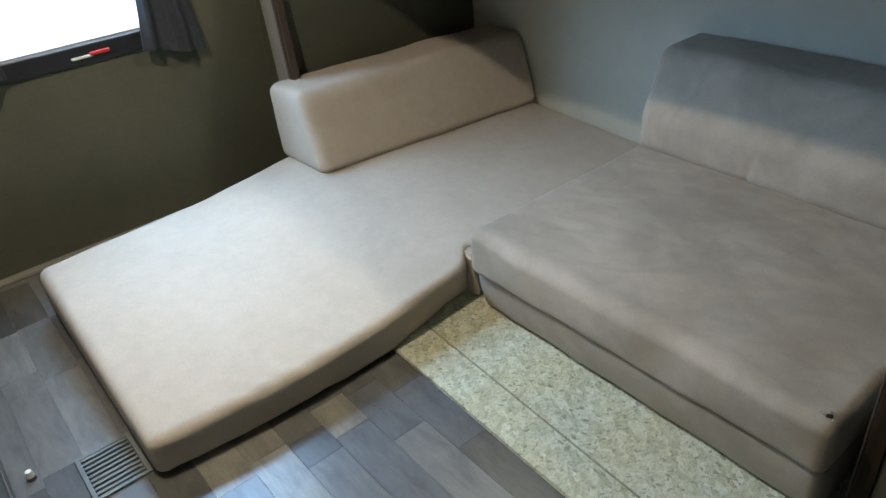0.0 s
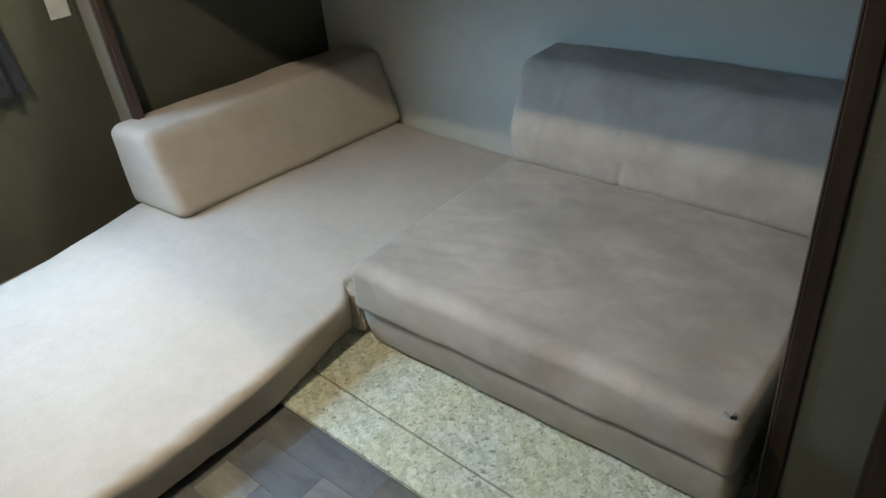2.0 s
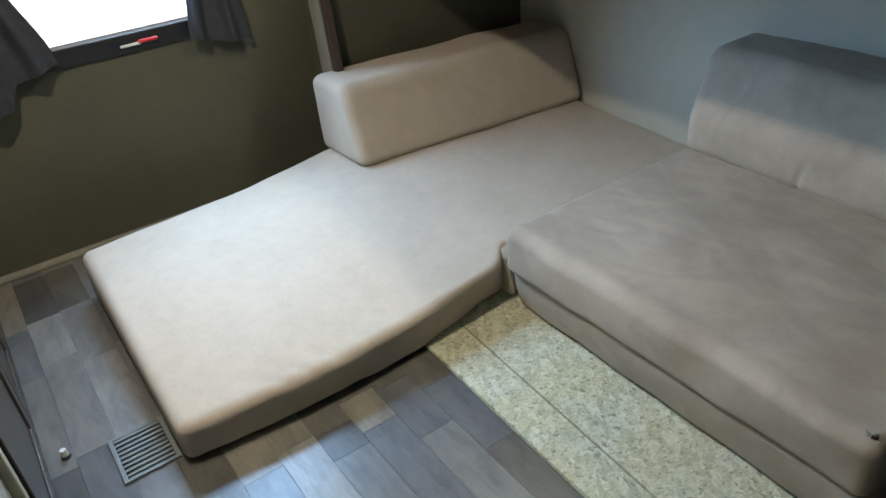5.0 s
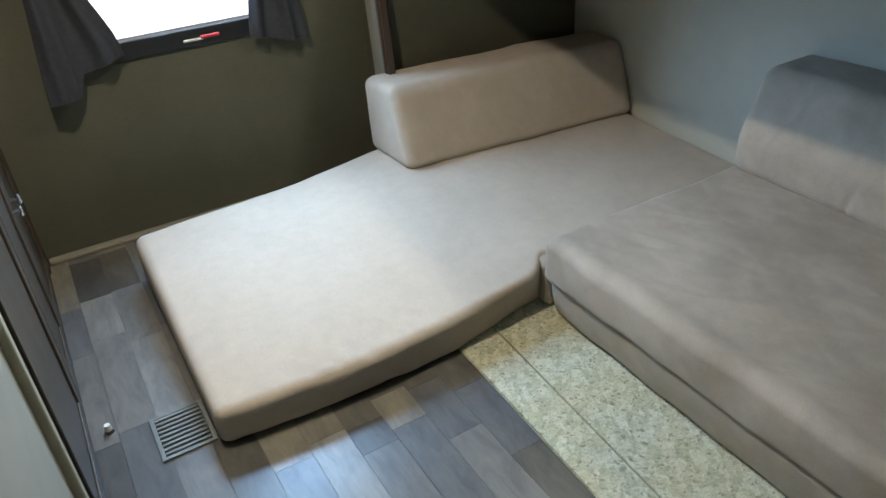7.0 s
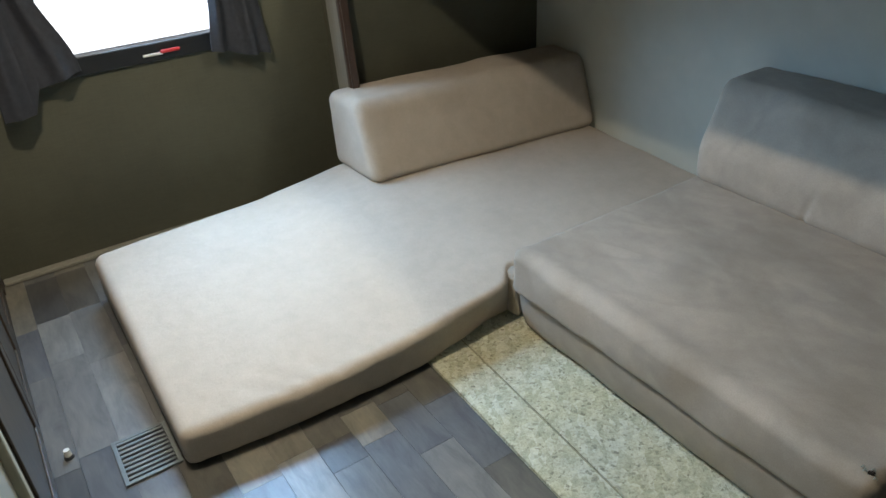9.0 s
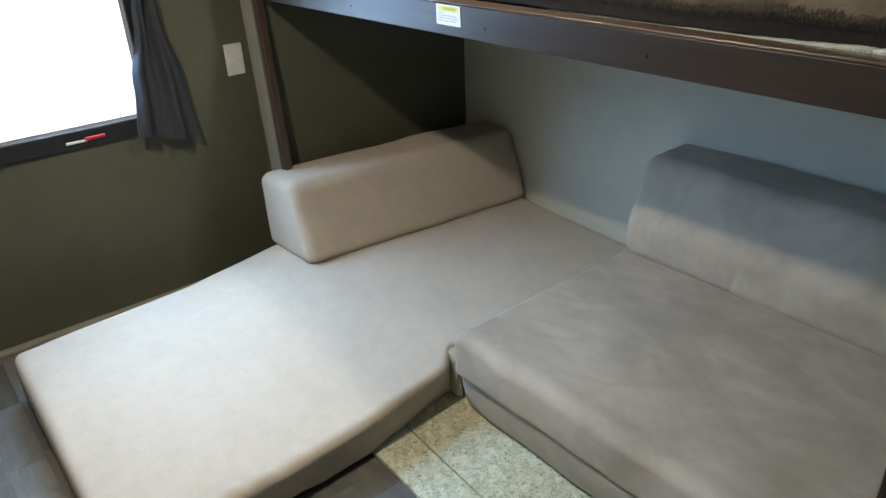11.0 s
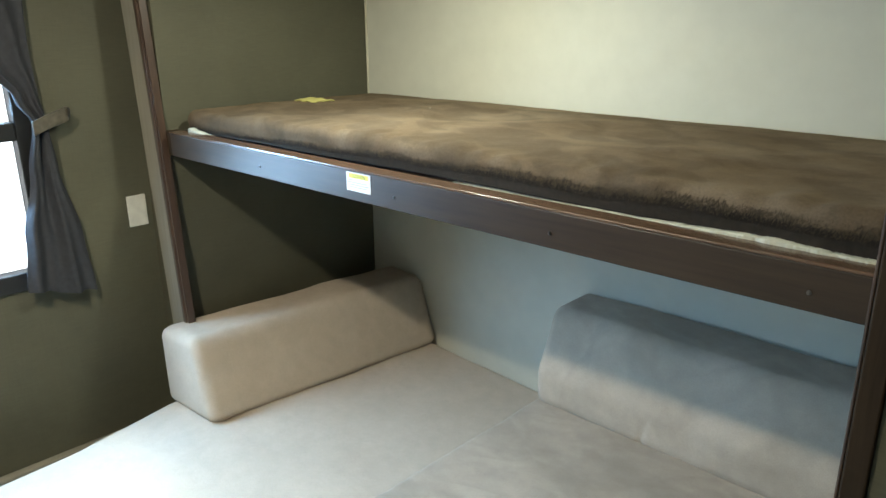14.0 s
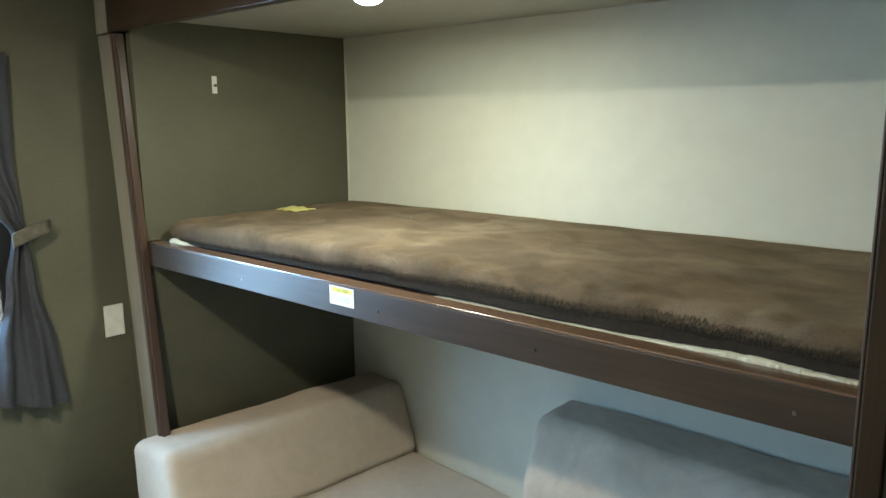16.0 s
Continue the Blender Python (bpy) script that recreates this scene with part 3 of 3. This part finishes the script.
def fur_height(x):
    tall = 0.004 + 0.024 * min(max((x - 0.2) / 1.1, 0), 1)
    tall += wobble(x, 0, 0, 5.0, 0.009, 8.8) + wobble(x, 0, 0, 19.0, 0.005, 6.1) + wobble(x, 0, 0, 70.0, 0.003, 2.6) + wobble(x, 0, 0, 290.0, 0.0025, 4.6)
    return max(tall, 0.005)


def pile_front(x, z):
    """How far forward the pile hangs at a height."""
    return front_edge(x) - 0.005 + 9.0 * max(0.0, z - 1.104) ** 2


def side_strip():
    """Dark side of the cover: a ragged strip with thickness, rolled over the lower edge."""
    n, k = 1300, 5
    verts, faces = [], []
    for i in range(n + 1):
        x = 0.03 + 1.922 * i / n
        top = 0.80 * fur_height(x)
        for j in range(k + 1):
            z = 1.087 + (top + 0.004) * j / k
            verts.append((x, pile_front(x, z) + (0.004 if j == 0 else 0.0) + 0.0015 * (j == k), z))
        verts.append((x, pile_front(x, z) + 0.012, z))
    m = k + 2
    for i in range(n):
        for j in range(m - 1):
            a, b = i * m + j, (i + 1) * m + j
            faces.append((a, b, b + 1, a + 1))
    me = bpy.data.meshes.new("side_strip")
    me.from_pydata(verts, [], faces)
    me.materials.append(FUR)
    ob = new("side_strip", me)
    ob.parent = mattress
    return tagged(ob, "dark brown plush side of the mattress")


def fur_band(name, count, low, high, mat, seed, text):
    """Ragged pile along the front side of the mattress: fine hairs between two shares of the pile's height."""
    rnd = random.Random(seed)
    verts, faces = [], []
    for i in range(count):
        x = 0.03 + 1.922 * rnd.random()
        z = 1.090 + fur_height(x) * (low + (high - low) * rnd.random())
        y = pile_front(x, z) + 0.001
        ln = 0.004 + 0.007 * rnd.random()
        dx = (rnd.random() - 0.5) * 1.4 + 0.3
        rise = rnd.random() * 1.5 - 0.25
        out = 0.1 + 0.35 * rnd.random()
        w = 0.0005 + 0.0007 * rnd.random()
        k = len(verts)
        verts += [(x - w, y, z), (x + w, y, z), (x + dx * ln, y - out * ln * 0.6 + 9.0 * max(0.0, ln * rise) * max(0.0, z - 1.104), z + ln * rise)]
        faces.append((k, k + 1, k + 2))
    me = bpy.data.meshes.new(name)
    me.from_pydata(verts, [], faces)
    me.materials.append(mat)
    ob = new(name, me)
    ob.parent = mattress
    return tagged(ob, text, "", "", "stuff")


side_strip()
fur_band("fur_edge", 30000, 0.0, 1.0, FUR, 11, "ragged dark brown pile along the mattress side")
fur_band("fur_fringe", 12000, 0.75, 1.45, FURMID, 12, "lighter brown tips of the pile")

part("lint", disc((0.596, 0.548, 1.156), 0.0035, 0.003, 8, "Z", 0.002), TICKING, mattress, "white speck of lint on the plush")

tag = thing("care_tag", "crumpled yellow paper tag lying on the mattress", "tag", (0.115, 0.462, 1.150))
part("sheet", soft_box(-0.06, 0.06, -0.04, 0.04, 0.0, 0.005, 0.002, 10, 8, 1, lambda x, y, z: Vector((x, y + 0.3 * x * x * 10, z + wobble(x, y, 0, 40, 0.006) + 0.003))), TAGPAPER, tag, "", True)

label = thing("caution_label", "white sticker with a yellow caution band on the bunk board", "label", (0.9, -0.0006, 1.058))
part("sheet", box(-0.042, 0.042, -0.0006, 0.0002, -0.022, 0.022), PAPER, label)
part("band", box(-0.033, 0.036, -0.0012, -0.0007, 0.0085, 0.0195), YELLOW, label, "yellow warning band")
for i, wide in enumerate((0.022, 0.066, 0.070, 0.064)):
    part("print_bar", box(-0.036, -0.036 + wide, -0.0012, -0.0007, 0.0035 - 0.0055 * i, 0.005 - 0.0055 * i), INK, label)
txt = bpy.data.curves.new("caution_word", "FONT")
txt.body, txt.size, txt.align_x = "CAUTION", 0.0095, "CENTER"
to = new("caution_word", txt)
to.parent = label
to.matrix_basis = pose(0.004, -0.0016, 0.0105, 90, 0, 0)
to.data.materials.append(DARKINK)

structure("corner_bead", box(XL + 0.0005, XL + 0.007, YB - 0.007, YB - 0.0005, 1.083, ZC - 0.001, 0.002), CREAMTRIM2, "thin pale bead in the upper alcove corner", "trim")

# ---- rear wall fittings ----
window = thing("window_1", "black-framed two-pane window glaring with white daylight", "window", (XW, 0, 0), kind="structure")
F = 0.05
part("frame_rail", box(-0.045, 0.012, WY0, WY1, WZ0, WZ0 + 0.058, 0.004), BLACK, window)
part("frame_rail", box(-0.045, 0.012, WY0, WY1, WZ1 - F, WZ1, 0.004), BLACK, window)
part("frame_rail", box(-0.040, 0.008, WY0 + F, WY1 - F, 1.075, 1.130, 0.004), BLACK, window)
part("frame_stile", box(-0.045, 0.0115, WY0, WY0 + F, WZ0 + 0.0585, WZ1 - F - 0.0005, 0.004), BLACK, window)
part("frame_stile", box(-0.045, 0.0115, WY1 - F, WY1, WZ0 + 0.0585, WZ1 - F - 0.0005, 0.004), BLACK, window)
for za, zb in ((WZ0 + 0.058, 1.075), (1.13, WZ1 - F)):
    pane = part("pane", box(-0.030, -0.026, WY0 + F, WY1 - F, za, zb), GLASS, window)
    pane.visible_shadow = False
lever = part("latch", join(box(0.0125, 0.020, -0.625, -0.56, 0.630, 0.639, 0.003)), WHITE, window, "white and red latch lever")
part("latch_grip", box(0.0125, 0.024, -0.568, -0.505, 0.634, 0.645, 0.004), RED, window, "red latch grip")
structure("backdrop", box(-1.2, -1.15, -3.0, 1.5, -0.5, 3.0), DAY, "white glare of daylight outside the window", "backdrop")


def curtain_mesh(rows, folds, depth, hem, n=64):
    """rows: (z, y from, y to, fold depth factor), top to bottom; a cloth gathered into folds with a back side."""
    bm = bmesh.new()
    grid = []
    fine = []
    for (z0, a0, b0, d0), (z1, a1, b1, d1) in zip(rows, rows[1:]):
        for i in range(8):
            u = i / 8
            s = u * u * (3 - 2 * u)
            fine.append((z0 + (z1 - z0) * u, a0 + (a1 - a0) * s, b0 + (b1 - b0) * s, d0 + (d1 - d0) * u))
    fine.append(rows[-1])
    for z, a, b, d in fine:
        front = []
        for k in range(n + 1):
            u = k / n
            w = math.sin(u * folds * 2 * math.pi + 0.6 * math.sin(z * 4)) + 0.4 * math.sin(u * folds * 4.3 * math.pi + z * 6)
            lap = min(max((u - 0.36) / 0.12, 0), 1)
            lean = (u - 0.5) if hem < 0 else 0.75 * lap - 0.5 + 0.5 * u * lap
            zz = z + hem * lean * max(0.0, 1 - (z - rows[-1][0]) / 0.3) + 0.004 * math.sin(u * 9) * (z < rows[-1][0] + 0.02)
            front.append(bm.verts.new((depth * d * (0.9 + 0.5 * w) + (0.022 * (1 - lap) * d if hem > 0 else 0), a + (b - a) * u, zz)))
        back = [bm.verts.new((v.co.x - 0.003, v.co.y, v.co.z)) for v in front]
        grid.append((front, back))
    for (f0, k0), (f1, k1) in zip(grid, grid[1:]):
        for i in range(n):
            bm.faces.new((f0[i], f0[i + 1], f1[i + 1], f1[i]))
            bm.faces.new((k0[i], k1[i], k1[i + 1], k0[i + 1]))
        bm.faces.new((f0[0], f1[0], k1[0], k0[0])), bm.faces.new((f0[n], k0[n], k1[n], f1[n]))
    return bm


def curtain(side):
    """side +1: the curtain beside the alcove; -1: its twin at the far side of the window."""
    ob = thing("curtain", "dark slate curtain gathered by a satin tieback beside the window", "curtain", (XW + 0.022, 0, 0), group="window curtains")
    if side > 0:
        rows = [(1.66, -0.60, -0.275, 0.6), (1.33, -0.450, -0.288, 0.7), (1.20, -0.352, -0.282, 0.8), (1.125, -0.316, -0.270, 0.9), (0.98, -0.345, -0.258, 1.0), (0.77, -0.390, -0.218, 1.1), (0.59, -0.412, -0.205, 1.2)]
        ty0, ty1, hook_y = -0.322, -0.240, -0.212
    else:
        rows = [(1.62, -1.02, -0.66, 0.6), (1.33, -1.03, -0.80, 0.7), (1.20, -1.03, -0.90, 0.8), (1.135, -1.02, -0.955, 0.9), (0.95, -1.035, -0.90, 1.0), (0.575, -1.065, -0.815, 1.2)]
        ty0, ty1, hook_y = -1.03, -0.945, -1.07
    part("cloth", curtain_mesh(rows, 1.8 if side > 0 else 1.6, 0.026, -0.05 if side > 0 else 0.075), CURTAIN, ob, "", True)
    lo, hi = min(ty0, hook_y), max(ty1, hook_y)

    def sling(x, y, z):
        u = (y - lo) / (hi - lo) if side > 0 else (hi - y) / (hi - lo)
        return Vector((x - 0.018 * u * u + 0.0015 * math.sin(z * 170), y, z + 0.034 * u - 0.016 + 0.012 * u * (1 - u)))

    part("tieback", soft_box(0.036, 0.045, lo, hi, 1.106, 1.150, 0.003, 2, 14, 3, sling), TIE, ob, "grey satin tieback band", True)
    part("hook", tube([(-0.012, hook_y, 1.14), (0.03, hook_y, 1.14), (0.036, hook_y, 1.148), (0.036, hook_y, 1.165)], 0.004), STEEL, ob, "small metal tieback hook")
    return ob


curtain(1)
curtain(-1)

plate = thing("switch_plate", "ivory blank wall plate on the dark wall", "wall plate", (XW, -0.022, 0.796))
part("cover", box(0.0, 0.006, -0.033, 0.033, -0.054, 0.054, 0.0025), WHITE, plate)
for dz in (-0.042, 0.042):
    part("screw", disc((0.0065, 0, dz), 0.003, 0.002, 10, "X"), WHITE, plate)

hook = thing("wall_bracket", "small white plastic bracket on the alcove end wall", "bracket", (XL, 0.285, 1.575))
part("base", box(0.0, 0.004, -0.009, 0.009, -0.028, 0.028, 0.0015), WHITE, hook)
part("peg", disc((0.009, 0, -0.002), 0.005, 0.010, 12, "X"), STEEL, hook)

lamp = thing("puck_lamp", "lit round puck lamp on the alcove ceiling", "lamp", (0.80, 0.20, ZC))
part("ring", disc((0, 0, -0.008), 0.043, 0.014, 36, "Z", 0.046), WHITE, lamp)
part("diffuser", dome((0, 0, -0.015), 0.036, 0.018), BULB, lamp, "glowing diffuser")
lamp2 = thing("ceiling_lamp", "lit round dome lamp on the room ceiling", "lamp", (0.88, -0.99, ROOM_Z))
part("ring", disc((0, 0, -0.010), 0.095, 0.020, 36, "Z", 0.10), WHITE, lamp2)
part("diffuser", dome((0, 0, -0.020), 0.080, 0.022), BULB, lamp2, "glowing diffuser")

structure("baseboard", box(XW, XW + 0.034, -1.235, 0.028, 0.0, 0.016, 0.005), BASEBOARD, "thin beige base trim along the rear wall", "baseboard")

# wardrobe across the room
cab = thing("wardrobe", "dark walnut laminate wardrobe with chrome pulls across the room", "wardrobe", (0, 0, 0))
part("body", box(XW + 0.002, 1.098, -1.75, -1.258, 0.0, ROOM_Z - 0.002), WARDROBE, cab)
part("stile", box(XW + 0.004, -0.179, -1.2575, -1.238, 0.0, 1.9, 0.002), WARDROBE, cab)
for xa, xb, xh in ((-0.175, 0.240, 0.205), (0.244, 0.59, 0.285), (0.60, 1.095, 1.05)):
    door = part("door", box(xa, xb, -1.2575, -1.244, 0.03, 1.9, 0.003), WARDROBE, cab)
    for sa in (xa, xb - 0.055):
        part("door_stile", box(sa + 0.001, sa + 0.054, -1.2438, -1.238, 0.032, 1.898, 0.002), WARDROBE, door)
    for za in (0.032, 1.843):
        part("door_rail", box(xa + 0.0545, xb - 0.0555, -1.2438, -1.2385, za, za + 0.055, 0.002), WARDROBE, door)
    if xh < 1:
        part("pull", join(tube([(xh, -1.240, 0.442), (xh, -1.219, 0.442)], 0.004), tube([(xh, -1.219, 0.428), (xh, -1.217, 0.442), (xh, -1.219, 0.456)], 0.0055)), CHROME, door, "small chrome T pull")
stop = thing("door_stop", "small white rubber-tipped door stop on the floor", "door stop", (0.70, -1.20, 0.0))
part("base", disc((0, 0, 0.004), 0.012, 0.008, 18, "Z", 0.010), STEEL, stop)
part("tip", disc((0, 0, 0.016), 0.009, 0.016, 18, "Z", 0.007), WHITE, stop, "white rubber tip")

# a small tear in the corner of the folded futon's upper pad
part("tear", soft_box(1.906, 1.916, -0.069, -0.063, 0.281, 0.2872, 0.002, 4, 4, 1, lambda x, y, z: Vector((x, y + 0.3 * (x - 1.911), z + wobble(x, y, 0, 300, 0.001)))), FUR, futon_b, "small dark tear in the cloth", True)
for dx, dy in ((-0.012, -0.004), (0.008, -0.008), (-0.004, 0.008), (-0.018, 0.001)):
    part("loose_thread", tube([(1.911 + dx, -0.066 + dy, 0.283), (1.914 + dx, -0.068 + dy, 0.291), (1.917 + dx, -0.066 + dy, 0.286)], 0.0013, 6), TICKING, futon_b, "pale loose thread at the tear")

# casing at the edge of the neighbouring doorway
structure("door_casing", box(2.112, 2.18, -0.06, -0.0145, 0.0, 1.93, 0.004), WOOD_Z, "dark walnut door casing", "trim")

# floor register
vent = thing("floor_register", "grey louvred floor heating register", "vent", (0.80, -1.045, 0.0))
part("flange", join(box(-0.08, 0.08, -0.065, -0.055, 0.0, 0.006, 0.001), box(-0.08, 0.08, 0.055, 0.065, 0.0, 0.006, 0.001), box(-0.08, -0.07, -0.055, 0.055, 0.0, 0.006, 0.001), box(0.07, 0.08, -0.055, 0.055, 0.0, 0.006, 0.001)), VENTGREY, vent)
# flat dark sheet: the shade between the slats put into its colour
part("well_shade", box(-0.07, 0.07, -0.055, 0.055, 0.0005, 0.0015), VENTDARK, vent)
for i in range(9):
    part("slat", box(-0.068 + i * 0.0155, -0.060 + i * 0.0155, -0.054, 0.054, 0.0018, 0.006, 0.0008), VENTGREY, vent)

# floor planks, row by row; rows whose joints are known carry them as (end, tone)
plank_meshes = {}
rng = random.Random(5)
floor_ob = bpy.data.objects["floor"]
PW = 0.0937
TONES = {"dark": (0.085, 0.082, 0.079), "slate": (0.112, 0.112, 0.114), "brown": (0.112, 0.103, 0.088), "grey": (0.158, 0.153, 0.143), "tan": (0.200, 0.182, 0.146), "pale": (0.205, 0.199, 0.184)}
# the brown ends near x = 1.0 put the pad's shade into the tone
LAID = {
    -0.433: ((0.62, "grey"), (1.06, "brown"), (1.31, "slate"), (1.58, "brown"), (2.0, "dark")),
    -0.527: ((0.70, "tan"), (0.99, "brown"), (1.19, "slate"), (1.62, "grey"), (2.1, "tan")),
    -0.620: ((0.66, "grey"), (0.97, "brown"), (1.09, "tan"), (1.40, "slate"), (1.80, "grey")),
    -0.714: ((0.80, "dark"), (1.03, "brown"), (1.122, "dark"), (1.46, "grey"), (1.9, "pale")),
    -0.808: ((0.72, "pale"), (1.02, "tan"), (1.33, "pale"), (1.72, "grey")),
    -0.902: ((0.66, "grey"), (1.055, "tan"), (1.36, "slate"), (1.75, "grey")),
    -0.996: ((0.057, "grey"), (0.33, "slate"), (0.80, "grey"), (1.20, "brown"), (1.6, "pale")),
    -1.089: ((-0.207, "tan"), (0.057, "brown"), (0.36, "grey"), (0.72, "pale"), (1.10, "grey")),
    -1.183: ((-0.20, "grey"), (0.065, "dark"), (0.30, "pale"), (0.72, "grey"), (1.05, "slate")),
    -1.277: ((0.09, "tan"), (0.35, "slate"), (0.75, "grey"), (1.10, "dark"), (1.5, "grey")),
}


def plank(x0, x1, y, tone):
    key = round(x1 - x0, 3)
    if key not in plank_meshes:
        plank_meshes[key] = mesh_of("plank", box(0.0002, key - 0.0002, 0.0002, PW - 0.0002, -0.006, 0.0, 0.0003, 1), PLANK)
    pl = new("plank", plank_meshes[key])
    pl.parent = floor_ob
    pl.location = (x0, y, 0.0)
    shade = rng.uniform(0.76, 0.94)
    pl.color = (*[c * shade for c in TONES[tone]], 1)


for row in range(14):
    y = -0.433 + PW * (4 - row)
    x = XW + 0.001
    if y > -0.30:
        ends = []
    else:
        ends = [LAID[k] for k in LAID if abs(k - y) < 0.01]
    for x1, tone in (ends[0] if ends else ()):
        plank(x, x1, y, tone)
        x = x1
    while x < 3.6:
        x1 = min(x + rng.choice((0.26, 0.34, 0.44)), 3.6)
        if x1 - x > 0.03:
            plank(x, x1, y, rng.choice(("dark", "slate", "brown", "grey", "grey", "tan", "pale")))
        x = x1
structure("floor_rest", box(XW, 3.6, -2.2, -1.282, -0.006, 0.0), FLOORREST, "grey-brown vinyl floor further off", "floor")
